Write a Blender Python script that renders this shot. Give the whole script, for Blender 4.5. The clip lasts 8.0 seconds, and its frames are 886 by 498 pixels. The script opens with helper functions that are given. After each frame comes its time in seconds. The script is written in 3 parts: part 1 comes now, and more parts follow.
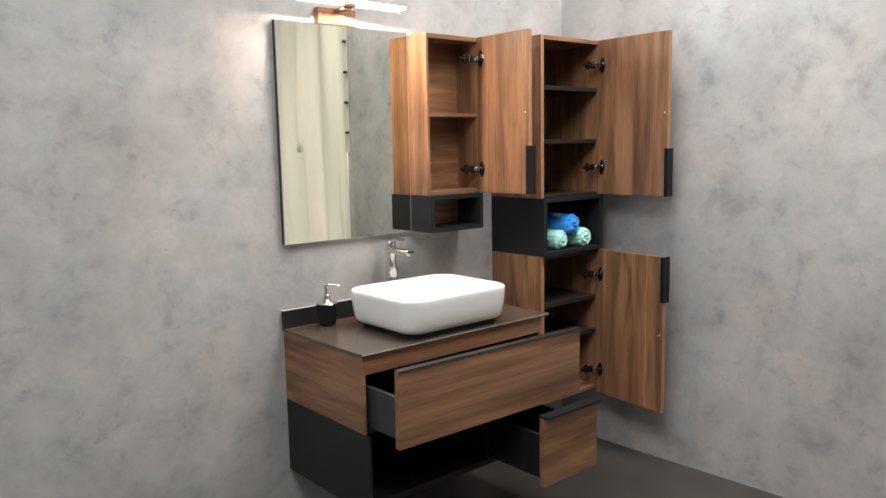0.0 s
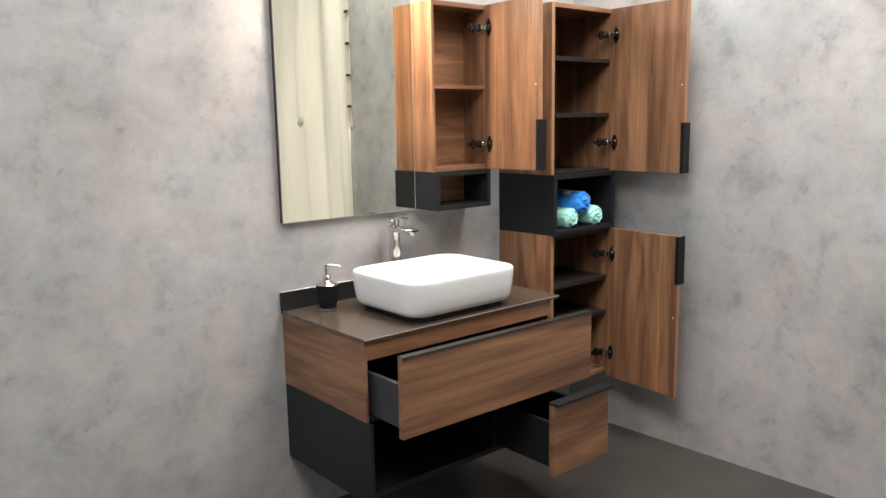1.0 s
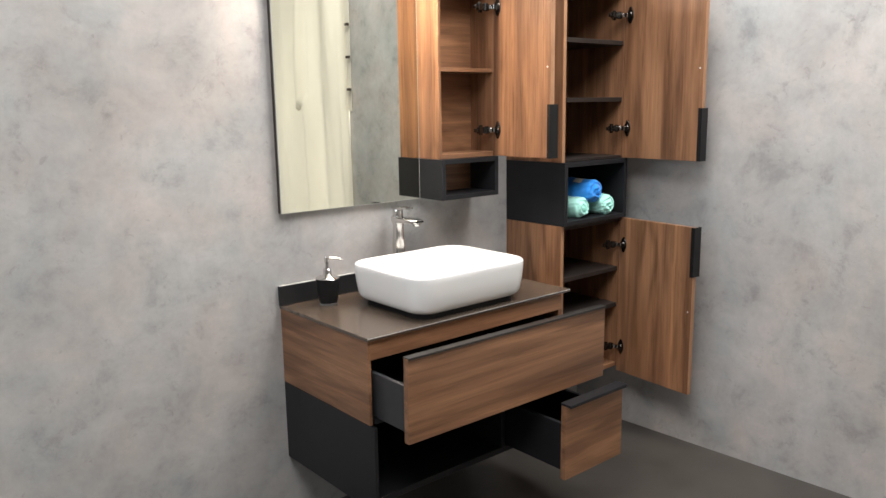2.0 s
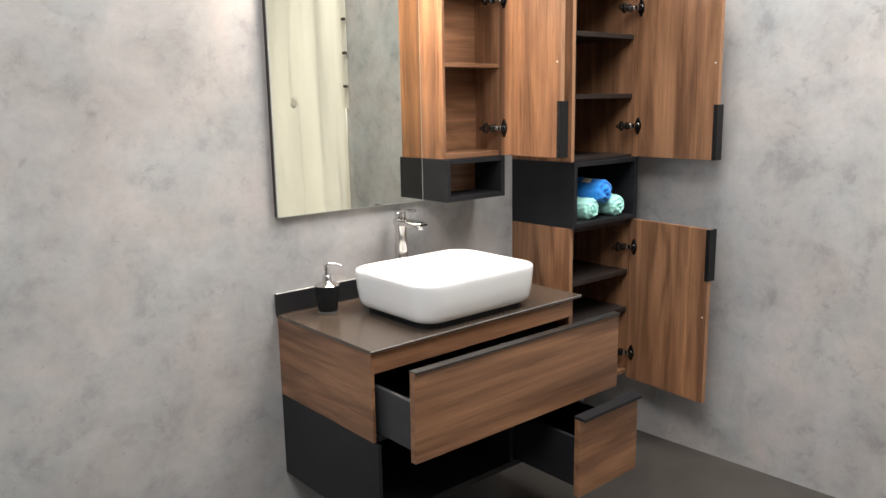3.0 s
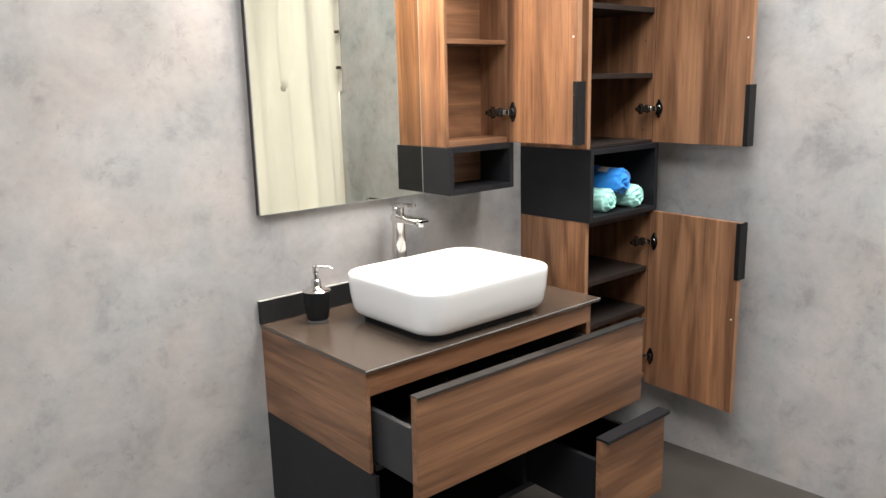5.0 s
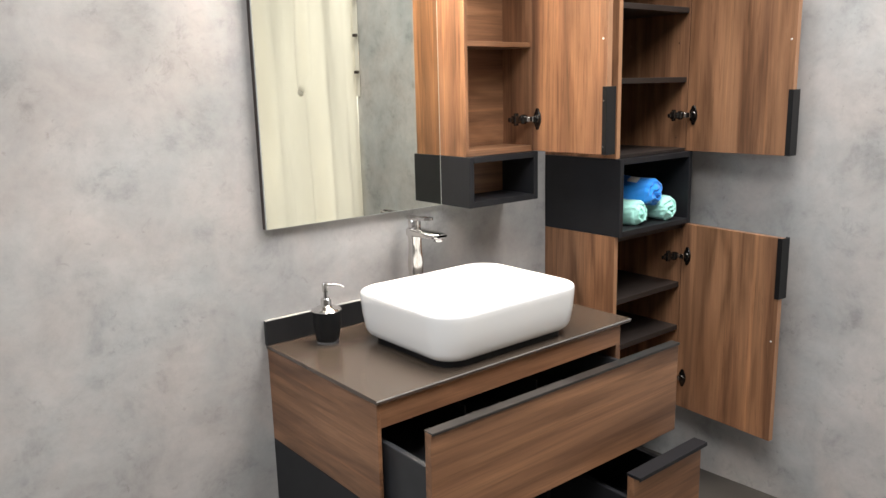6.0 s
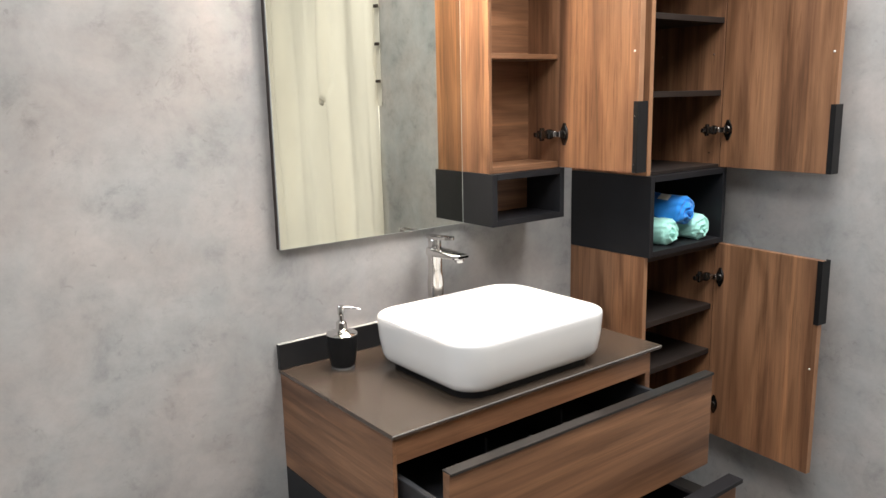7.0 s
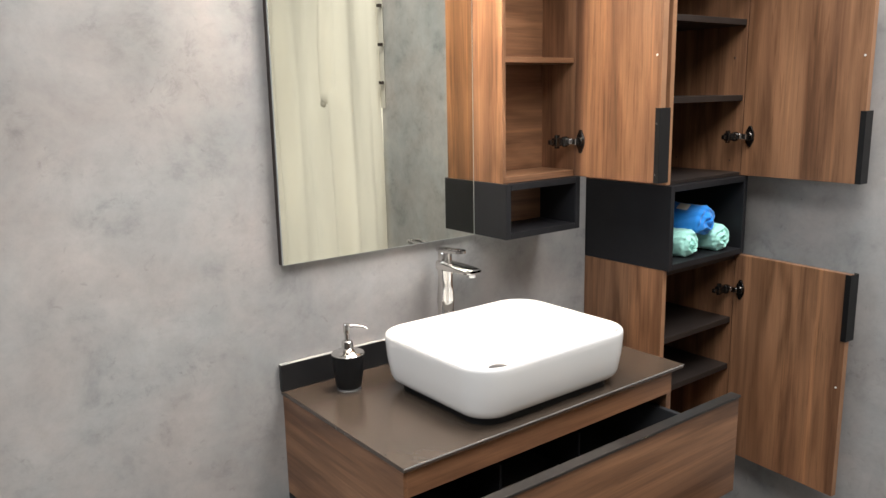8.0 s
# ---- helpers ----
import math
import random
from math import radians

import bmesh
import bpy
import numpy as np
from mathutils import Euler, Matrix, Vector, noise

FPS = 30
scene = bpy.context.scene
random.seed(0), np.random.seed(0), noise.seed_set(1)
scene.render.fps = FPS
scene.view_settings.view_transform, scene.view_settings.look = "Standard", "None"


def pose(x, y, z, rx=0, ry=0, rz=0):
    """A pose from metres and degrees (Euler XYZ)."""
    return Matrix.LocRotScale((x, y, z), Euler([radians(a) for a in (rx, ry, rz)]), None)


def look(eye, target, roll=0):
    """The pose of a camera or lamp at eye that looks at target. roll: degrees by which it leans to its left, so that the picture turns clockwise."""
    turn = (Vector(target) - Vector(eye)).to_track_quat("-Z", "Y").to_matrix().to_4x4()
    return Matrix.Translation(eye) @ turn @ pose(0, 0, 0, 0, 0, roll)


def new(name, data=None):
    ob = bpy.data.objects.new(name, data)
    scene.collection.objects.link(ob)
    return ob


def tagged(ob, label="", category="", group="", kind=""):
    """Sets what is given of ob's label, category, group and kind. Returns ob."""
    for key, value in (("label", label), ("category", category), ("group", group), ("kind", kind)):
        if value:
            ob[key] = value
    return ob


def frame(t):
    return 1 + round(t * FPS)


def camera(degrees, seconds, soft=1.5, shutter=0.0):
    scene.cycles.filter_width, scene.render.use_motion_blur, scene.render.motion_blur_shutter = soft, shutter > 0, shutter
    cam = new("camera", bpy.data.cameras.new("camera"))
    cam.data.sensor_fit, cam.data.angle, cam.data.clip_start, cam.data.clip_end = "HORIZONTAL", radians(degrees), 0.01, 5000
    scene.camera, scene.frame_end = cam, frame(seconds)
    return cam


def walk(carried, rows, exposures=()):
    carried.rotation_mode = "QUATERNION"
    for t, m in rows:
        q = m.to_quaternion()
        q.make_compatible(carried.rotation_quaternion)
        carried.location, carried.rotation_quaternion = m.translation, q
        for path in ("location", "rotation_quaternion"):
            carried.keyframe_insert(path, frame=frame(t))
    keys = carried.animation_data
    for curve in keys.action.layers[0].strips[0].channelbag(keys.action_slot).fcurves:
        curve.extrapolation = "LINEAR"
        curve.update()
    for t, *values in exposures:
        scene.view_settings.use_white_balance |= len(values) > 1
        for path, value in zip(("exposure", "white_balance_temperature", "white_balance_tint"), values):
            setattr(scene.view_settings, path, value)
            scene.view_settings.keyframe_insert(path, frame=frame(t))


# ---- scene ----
cam = camera(60.0, 8.0, soft=1.5)
PATH = [
    (0, (-1.196, -2.225, 1.275), (0.089, -0.714, 1.011), -1.1),
    (0.5, (-1.159, -2.183, 1.267), (0.119, -0.671, 0.985), -1.1),
    (1, (-1.126, -2.132, 1.27), (0.144, -0.623, 0.944), -1.0),
    (1.5, (-1.096, -2.08, 1.276), (0.17, -0.575, 0.917), -0.9),
    (3, (-1.015, -1.911, 1.278), (0.265, -0.421, 0.901), -1.0),
    (3.5, (-0.988, -1.871, 1.279), (0.296, -0.387, 0.892), -1.2),
    (4, (-0.958, -1.831, 1.281), (0.328, -0.354, 0.875), -1.2),
    (4.5, (-0.915, -1.775, 1.275), (0.372, -0.302, 0.856), -1.3),
    (6, (-0.773, -1.617, 1.277), (0.465, -0.1, 0.869), -1.4),
    (6.5, (-0.736, -1.586, 1.284), (0.472, -0.042, 0.887), -1.4),
    (7, (-0.715, -1.549, 1.297), (0.48, 0.005, 0.904), -1.2),
    (7.5, (-0.696, -1.509, 1.309), (0.496, 0.047, 0.914), -1.1),
    (8, (-0.676, -1.455, 1.314), (0.521, 0.098, 0.917), -1.1),
]
walk(cam, [(t, look(eye, target, roll)) for t, eye, target, roll in PATH],
     exposures=[(0, -0.26), (1, -0.06), (3, 0.0), (4.0, 0.06), (4.5, 0.2), (6.5, 0.03), (8, -0.18)])

# ---- light ----
world = bpy.data.worlds.new("world")
scene.world = world
world.use_nodes = True
wn = world.node_tree
sky = wn.nodes.new("ShaderNodeTexSky")
sky.sky_type, sky.sun_disc = "NISHITA", False
sky.sun_elevation, sky.sun_rotation = radians(40), radians(200)
wn.links.new(sky.outputs[0], wn.nodes["Background"].inputs[0])
wn.nodes["Background"].inputs[1].default_value = 0.1
scene.view_settings.exposure = 0.0


def area(name, where, target, sx, sy, watts, colour):
    data = bpy.data.lights.new(name, "AREA")
    data.shape, data.size, data.size_y = "RECTANGLE", sx, sy
    data.energy, data.color = watts, colour
    ob = new(name, data)
    ob.matrix_world = look(where, target)
    return ob


area("ceiling_lamp", (0.84, -1.0, 2.66), (0.84, -1.0, 0), 0.96, 0.96, 57, (1.0, 0.98, 0.965))
area("ceiling_lamp", (-0.9, -1.65, 2.66), (-0.9, -1.65, 0), 0.96, 0.96, 49, (1.0, 0.98, 0.965))
area("doorway_daylight", (1.72, -2.63, 1.2), (0.0, -2.63, 1.2), 1.6, 2.2, 24, (1.0, 0.97, 0.92))
area("window_light", (-3.24, -0.6, 2.1), (1.0, -0.5, 1.5), 0.95, 0.8, 23, (0.84, 0.92, 1.0))

# ---- materials ----


class Nodes:
    """A short way to write a node tree."""

    def __init__(self, name):
        self.mat = bpy.data.materials.new(name)
        self.mat.use_nodes = True
        self.tree = self.mat.node_tree
        self.bsdf = self.tree.nodes["Principled BSDF"]

    def add(self, kind, **values):
        node = self.tree.nodes.new("ShaderNode" + kind)
        for key, value in values.items():
            node.inputs[key.replace("_", " ")].default_value = value
        return node

    def link(self, a, b):
        self.tree.links.new(a, b)

    def coords(self, scale=(1, 1, 1), random_shift=False):
        tc = self.add("TexCoord")
        mp = self.add("Mapping")
        mp.inputs["Scale"].default_value = scale
        self.link(tc.outputs["Object"], mp.inputs["Vector"])
        if random_shift:
            info = self.add("ObjectInfo")
            mul = self.add("Math")
            mul.operation = "MULTIPLY"
            mul.inputs[1].default_value = 7.0
            self.link(info.outputs["Random"], mul.inputs[0])
            comb = self.add("CombineXYZ")
            for n in range(3):
                self.link(mul.outputs[0], comb.inputs[n])
            self.link(comb.outputs[0], mp.inputs["Location"])
        return mp.outputs[0]

    def noise(self, vec, scale, detail=6, rough=0.55, distort=0.0):
        n = self.add("TexNoise", Scale=scale, Detail=detail, Roughness=rough, Distortion=distort)
        self.link(vec, n.inputs["Vector"])
        return n.outputs["Fac"]

    def ramp(self, fac, stops):
        r = self.add("ValToRGB")
        els = r.color_ramp.elements
        while len(els) < len(stops):
            els.new(0.5)
        for e, (p, c) in zip(els, stops):
            e.position, e.color = p, (*c, 1)
        self.link(fac, r.inputs[0])
        return r.outputs[0]

    def mix(self, fac, a, b, mode="MIX"):
        m = self.add("Mix")
        m.data_type, m.blend_type = "RGBA", mode
        for value, sock in ((fac, m.inputs[0]), (a, m.inputs[6]), (b, m.inputs[7])):
            if isinstance(value, (int, float)):
                sock.default_value = value
            elif isinstance(value, tuple):
                sock.default_value = (*value, 1)
            else:
                self.link(value, sock)
        return m.outputs[2]

    def bump(self, height, strength, distance):
        b = self.add("Bump", Strength=strength, Distance=distance)
        self.link(height, b.inputs["Height"])
        self.link(b.outputs[0], self.bsdf.inputs["Normal"])

    def set(self, **values):
        for key, value in values.items():
            sock = self.bsdf.inputs[key.replace("_", " ")]
            if isinstance(value, (int, float, tuple)):
                sock.default_value = (*value, 1) if isinstance(value, tuple) and len(value) == 3 else value
            else:
                self.link(value, sock)
        return self.mat


def concrete(name):
    """Cloudy light grey concrete-look wall covering, with blotches, dark smudges, flecks and small pits."""
    n = Nodes(name)
    v = n.coords()
    big = n.noise(v, 2.1, 4, 0.55, 0.3)
    mid = n.noise(v, 7.0, 10, 0.68, 0.25)
    fine = n.noise(v, 46.0, 9, 0.72)
    tint = n.noise(v, 3.4, 6, 0.62, 0.4)
    a = n.ramp(big, [(0.32, (0.350, 0.351, 0.350)), (0.68, (0.458, 0.456, 0.455))])
    b = n.ramp(mid, [(0.32, (0.70, 0.71, 0.715)), (0.44, (0.90, 0.905, 0.905)), (0.56, (1.0, 1.0, 1.0)), (0.70, (1.11, 1.10, 1.09))])
    c = n.mix(1.0, a, b, "MULTIPLY")
    w = n.ramp(tint, [(0.36, (0.985, 1.0, 0.995)), (0.64, (1.06, 0.99, 0.95))])
    c = n.mix(1.0, c, w, "MULTIPLY")
    f = n.ramp(fine, [(0.32, (0.86, 0.86, 0.86)), (0.5, (1, 1, 1)), (0.7, (1.05, 1.05, 1.05))])
    c = n.mix(0.42, c, f, "MULTIPLY")
    # dark smudges, gathered in patches
    spots = n.noise(v, 19.0, 6, 0.74, 0.5)
    gate = n.noise(v, 5.5, 4, 0.6)
    sm = n.ramp(spots, [(0.53, (0, 0, 0)), (0.68, (1, 1, 1))])
    gt = n.ramp(gate, [(0.47, (0, 0, 0)), (0.60, (1, 1, 1))])
    both = n.mix(1.0, sm, gt, "MULTIPLY")
    c = n.mix(both, c, n.mix(1.0, c, (0.76, 0.765, 0.765), "MULTIPLY"))
    # small flecks and pits
    fleck = n.ramp(n.noise(v, 34.0, 3, 0.6, 0.6), [(0.66, (1, 1, 1)), (0.73, (0.85, 0.845, 0.84))])
    c = n.mix(1.0, c, fleck, "MULTIPLY")
    pits = n.ramp(n.noise(v, 75.0, 2, 0.5), [(0.74, (1, 1, 1)), (0.79, (0.80, 0.80, 0.80))])
    c = n.mix(1.0, c, pits, "MULTIPLY")
    n.bump(fine, 0.10, 0.002)
    return n.set(Base_Color=c, Roughness=0.62, Specular_IOR_Level=0.3)


def wood(name, axis, waver=1.0, rings=46.0, heart=0.55, lines=0.5):
    """Walnut laminate with its grain along one axis of the object: flowing growth rings, streaks and pores."""
    n = Nodes(name)
    k = "xyz".index(axis)

    def along(f):
        sc = [1.0, 1.0, 1.0]
        sc[k] = f
        return n.coords(tuple(sc), True)

    flow, streak, hair = along(0.13), along(0.045), along(0.012)
    field = n.noise(flow, 5.2, 3, 0.5, 0.35 * waver)
    broad = n.noise(along(0.085), 10.5, 5, 0.6, 0.7 * waver)
    # growth rings: level lines of a slow field, of uneven strength
    mul = n.add("Math")
    mul.operation = "MULTIPLY"
    mul.inputs[1].default_value = rings
    n.link(field, mul.inputs[0])
    jit = n.add("Math")
    jit.operation = "MULTIPLY_ADD"
    jit.inputs[1].default_value = 5.0
    n.link(n.noise(streak, 34.0, 5, 0.65), jit.inputs[0])
    n.link(mul.outputs[0], jit.inputs[2])
    wave = n.add("Math")
    wave.operation = "SINE"
    n.link(jit.outputs[0], wave.inputs[0])
    half = n.add("Math")
    half.operation = "MULTIPLY_ADD"
    half.inputs[1].default_value, half.inputs[2].default_value = 0.5, 0.5
    n.link(wave.outputs[0], half.inputs[0])
    a = n.ramp(broad, [(0.28, (0.130, 0.064, 0.037)), (0.43, (0.205, 0.103, 0.056)), (0.56, (0.285, 0.146, 0.078)), (0.72, (0.375, 0.197, 0.106))])
    ring_tone = n.ramp(half.outputs[0], [(0.0, (0.60, 0.57, 0.54)), (0.30, (0.90, 0.89, 0.88)), (0.75, (1.06, 1.05, 1.04)), (1.0, (1.16, 1.14, 1.12))])
    gate = n.ramp(n.noise(flow, 7.0, 3, 0.5), [(0.38, (0.15, 0.15, 0.15)), (0.64, (0.8, 0.8, 0.8))])
    c = n.mix(gate, a, n.mix(1.0, a, ring_tone, "MULTIPLY"))
    figure = n.ramp(n.noise(along(0.04), 80.0, 8, 0.74, 0.45), [(0.34, (0.56, 0.53, 0.50)), (0.47, (0.92, 0.92, 0.91)), (0.64, (1.20, 1.17, 1.14))])
    patch = n.ramp(n.noise(along(0.22), 7.5, 3, 0.5), [(0.38, (0.5 * lines, 0.5 * lines, 0.5 * lines)), (0.62, (0.45 + lines, 0.45 + lines, 0.45 + lines))])
    c = n.mix(patch, c, n.mix(1.0, c, figure, "MULTIPLY"))
    pores_f = n.noise(hair, 260.0, 4, 0.65, 0.1)
    pores = n.ramp(pores_f, [(0.33, (0.66, 0.63, 0.60)), (0.48, (1, 1, 1)), (0.72, (1.08, 1.07, 1.06))])
    c = n.mix(0.5, c, pores, "MULTIPLY")
    # dark heartwood streaks and pale sap lines
    s1 = n.ramp(n.noise(streak, 21.0, 5, 0.6, 0.5), [(0.57, (0, 0, 0)), (0.65, (heart, heart, heart))])
    c = n.mix(s1, c, n.mix(1.0, c, (0.52, 0.47, 0.44), "MULTIPLY"))
    s2 = n.ramp(n.noise(hair, 50.0, 3, 0.55, 0.3), [(0.62, (0, 0, 0)), (0.70, (1, 1, 1))])
    c = n.mix(s2, c, n.mix(1.0, c, (1.28, 1.24, 1.18), "MULTIPLY"))
    s3 = n.ramp(n.noise(along(0.05), 95.0, 4, 0.6, 0.8), [(0.57, (0, 0, 0)), (0.66, (lines, lines, lines))])
    c = n.mix(s3, c, n.mix(1.0, c, (0.56, 0.52, 0.49), "MULTIPLY"))
    n.bump(pores_f, 0.08, 0.001)
    return n.set(Base_Color=c, Roughness=0.36, Specular_IOR_Level=0.42)


def plain(name, colour, rough, metal=0.0, spec=0.5, var=0.12, scale=30.0, bump=0.03):
    """A nearly even surface with faint mottling and relief."""
    n = Nodes(name)
    v = n.coords()
    f = n.noise(v, scale, 6, 0.6)
    g = n.noise(v, scale * 0.14, 3, 0.5)
    lo, hi = tuple(c * (1 - var) for c in colour), tuple(min(1.0, c * (1 + var)) for c in colour)
    c = n.ramp(g, [(0.35, lo), (0.65, hi)])
    c = n.mix(var, c, n.ramp(f, [(0.35, lo), (0.65, hi)]))
    if bump:
        n.bump(f, bump, 0.001)
    return n.set(Base_Color=c, Roughness=rough, Metallic=metal, Specular_IOR_Level=spec)


WALL = concrete("concrete_wall")
WOOD_X, WOOD_Y, WOOD_Z = wood("walnut_along_x", "x", 2.0, 30.0, 0.35, 0.2), wood("walnut_along_y", "y", 2.0, 30.0, 0.35, 0.2), wood("walnut_along_z", "z", 1.0, 46.0)
EDGE = plain("walnut_edge_band", (0.36, 0.19, 0.10), 0.5, scale=60)
BLACK = plain("matt_black_board", (0.0145, 0.0147, 0.0168), 0.42, spec=0.28, scale=90)
SHELF = plain("dark_brown_board", (0.023, 0.018, 0.016), 0.42, spec=0.3, scale=70)
DARKGREY = plain("anthracite_steel", (0.032, 0.033, 0.036), 0.42, spec=0.5, scale=120)
COUNTER = plain("taupe_ceramic_top", (0.066, 0.049, 0.037), 0.25, spec=0.8, var=0.1, scale=140, bump=0.04)
COUNTER_EDGE = plain("ground_ceramic_edge", (0.36, 0.35, 0.34), 0.45, scale=120)
BACKING = plain("brown_backing", (0.040, 0.028, 0.023), 0.6)
SPLASH = plain("black_upstand", (0.016, 0.016, 0.017), 0.35, spec=0.35, scale=110)
CERAMIC = plain("white_ceramic", (0.80, 0.80, 0.79), 0.12, spec=0.5, var=0.01, scale=20, bump=0.0)
CHROME = plain("chrome", (0.72, 0.70, 0.68), 0.10, metal=1.0, var=0.02, bump=0.0)
STEEL = plain("nickel_steel", (0.55, 0.55, 0.55), 0.25, metal=1.0, var=0.05, bump=0.0)
HINGE = plain("black_nickel", (0.07, 0.065, 0.06), 0.22, metal=0.95, var=0.1)
INNER = plain("drawer_lining", (0.032, 0.033, 0.038), 0.5, spec=0.3, scale=110)
RUBBER = plain("black_rubber", (0.010, 0.010, 0.0105), 0.5, spec=0.2, scale=150)
ALU = plain("black_anodised_pull", (0.0075, 0.0075, 0.008), 0.46, spec=0.3, scale=160)
BRONZE = plain("dark_bronze_pull", (0.050, 0.044, 0.041), 0.30, metal=0.5, scale=160)
FLOOR = plain("dark_taupe_floor", (0.058, 0.052, 0.046), 0.34, spec=0.4, var=0.14, scale=40, bump=0.05)
WHITE = plain("white_paint", (0.78, 0.77, 0.75), 0.7, var=0.04)
PEARL = plain("white_plastic", (0.7, 0.7, 0.68), 0.4, var=0.03)
SILVER_EDGE = plain("ground_glass_edge", (0.42, 0.44, 0.43), 0.25, var=0.05)


def cloth(name, colour, scale, relief=0.5):
    n = Nodes(name)
    v = n.coords()
    f = n.noise(v, scale, 6, 0.7)
    g = n.noise(v, scale * 0.08, 4, 0.55)
    lo, hi = tuple(c * 0.8 for c in colour), tuple(min(1, c * 1.12) for c in colour)
    c = n.mix(0.4, n.ramp(g, [(0.3, lo), (0.7, hi)]), n.ramp(f, [(0.3, lo), (0.7, hi)]))
    n.bump(f, relief, 0.002)
    return n.set(Base_Color=c, Roughness=0.9, Specular_IOR_Level=0.2, Sheen_Weight=0.3)


BLUE = cloth("blue_terry", (0.03, 0.30, 0.92), 260)
MINT = cloth("mint_terry", (0.46, 0.93, 0.80), 260)


def sheer(name, colour):
    """Woven curtain cloth that lets some of the daylight behind it through."""
    n = Nodes(name)
    v = n.coords((1.0, 1.0, 0.35))
    weave = n.noise(n.coords(), 420.0, 3, 0.6)
    drift = n.noise(v, 5.0, 4, 0.5)
    c = n.ramp(drift, [(0.3, tuple(x * 0.95 for x in colour)), (0.7, tuple(min(1.0, x * 1.03) for x in colour))])
    diff, trans, mixer = n.add("BsdfDiffuse"), n.add("BsdfTranslucent"), n.add("MixShader", Fac=0.42)
    b = n.add("Bump", Strength=0.05, Distance=0.001)
    n.link(weave, b.inputs["Height"])
    for node in (diff, trans):
        n.link(c, node.inputs["Color"])
        n.link(b.outputs[0], node.inputs["Normal"])
    n.link(diff.outputs[0], mixer.inputs[1])
    n.link(trans.outputs[0], mixer.inputs[2])
    n.link(mixer.outputs[0], n.tree.nodes["Material Output"].inputs["Surface"])
    return n.mat


CURTAIN = sheer("cream_curtain", (0.86, 0.83, 0.765))


def mirror_glass():
    n = Nodes("mirror_silver")
    return n.set(Base_Color=(0.70, 0.705, 0.63), Metallic=1.0, Roughness=0.012)


def clear_glass():
    n = Nodes("clear_acrylic")
    return n.set(Base_Color=(0.85, 0.85, 0.85), Roughness=0.04, Transmission_Weight=0.9, IOR=1.45)


def glow(name, colour, strength):
    n = Nodes(name)
    return n.set(Base_Color=(0.8, 0.8, 0.8), Emission_Color=colour, Emission_Strength=strength)


MIRROR, ACRYLIC = mirror_glass(), clear_glass()
LED = glow("led_diffuser", (1.0, 0.85, 0.68), 490.0)
LED_FRONT = glow("led_front_strip", (1.0, 0.84, 0.68), 60.0)

# ---- mesh tools ----


def box(x0, x1, y0, y1, z0, z1, bevel=0.0012, bm=None):
    """A box between the limits, with softened edges; added to bm when given."""
    out = bm or bmesh.new()
    made = bmesh.ops.create_cube(out, size=1.0)["verts"]
    for v in made:
        v.co = Vector(((x0 + x1) / 2 + v.co.x * (x1 - x0), (y0 + y1) / 2 + v.co.y * (y1 - y0), (z0 + z1) / 2 + v.co.z * (z1 - z0)))
    if bevel:
        edges = list({e for v in made for e in v.link_edges})
        bmesh.ops.bevel(out, geom=edges, offset=bevel, segments=2, affect="EDGES", profile=0.5)
    return out


def loft(rings, close_ends=True, cap_start=True, cap_end=True):
    """A skin over rings that have the same number of points."""
    bm = bmesh.new()
    rows = [[bm.verts.new(p) for p in ring] for ring in rings]
    count = len(rows[0])
    for a, b in zip(rows, rows[1:]):
        for i in range(count):
            j = (i + 1) % count
            bm.faces.new((a[i], a[j], b[j], b[i]))
    if close_ends and cap_start:
        bm.faces.new(list(reversed(rows[0])))
    if close_ends and cap_end:
        bm.faces.new(rows[-1])
    bmesh.ops.recalc_face_normals(bm, faces=bm.faces)
    return bm


def ring(cx, cy, z, r, n=40):
    return [(cx + r * math.cos(2 * math.pi * i / n), cy + r * math.sin(2 * math.pi * i / n), z) for i in range(n)]


def rounded(x0, x1, y0, y1, r, z, n=10):
    """A rounded rectangle at height z."""
    pts = []
    for cx, cy, a in ((x1 - r, y1 - r, 0), (x0 + r, y1 - r, 90), (x0 + r, y0 + r, 180), (x1 - r, y0 + r, 270)):
        for i in range(n + 1):
            t = radians(a + 90 * i / n)
            pts.append((cx + r * math.cos(t), cy + r * math.sin(t), z))
    return pts


def lathe(cx, cy, profile, n=40):
    return loft([ring(cx, cy, z, r, n) for r, z in profile])


def tube(points, radius, n=12):
    """A round bar along a polyline."""
    pts = [Vector(p) for p in points]
    rings = []
    for i, p in enumerate(pts):
        d = (pts[min(i + 1, len(pts) - 1)] - pts[max(i - 1, 0)]).normalized()
        side = d.cross(Vector((0, 0, 1)))
        side = side.normalized() if side.length > 1e-3 else Vector((1, 0, 0))
        up = side.cross(d).normalized()
        r = radius[i] if isinstance(radius, (list, tuple)) else radius
        rings.append([p + side * r * math.cos(2 * math.pi * k / n) + up * r * math.sin(2 * math.pi * k / n) for k in range(n)])
    return loft(rings)


def part(name, bm, material, parent=None, label="", smooth=False):
    """Links a bmesh as one mesh object, under a thing or a part when given."""
    me = bpy.data.meshes.new(name)
    bm.to_mesh(me)
    bm.free()
    me.materials.append(material)
    if smooth:
        for p in me.polygons:
            p.use_smooth = True
        me.set_sharp_from_angle(angle=radians(smooth if smooth > 1 else 35))
    ob = new(name, me)
    if parent:
        ob.parent = parent
    return tagged(ob, label)


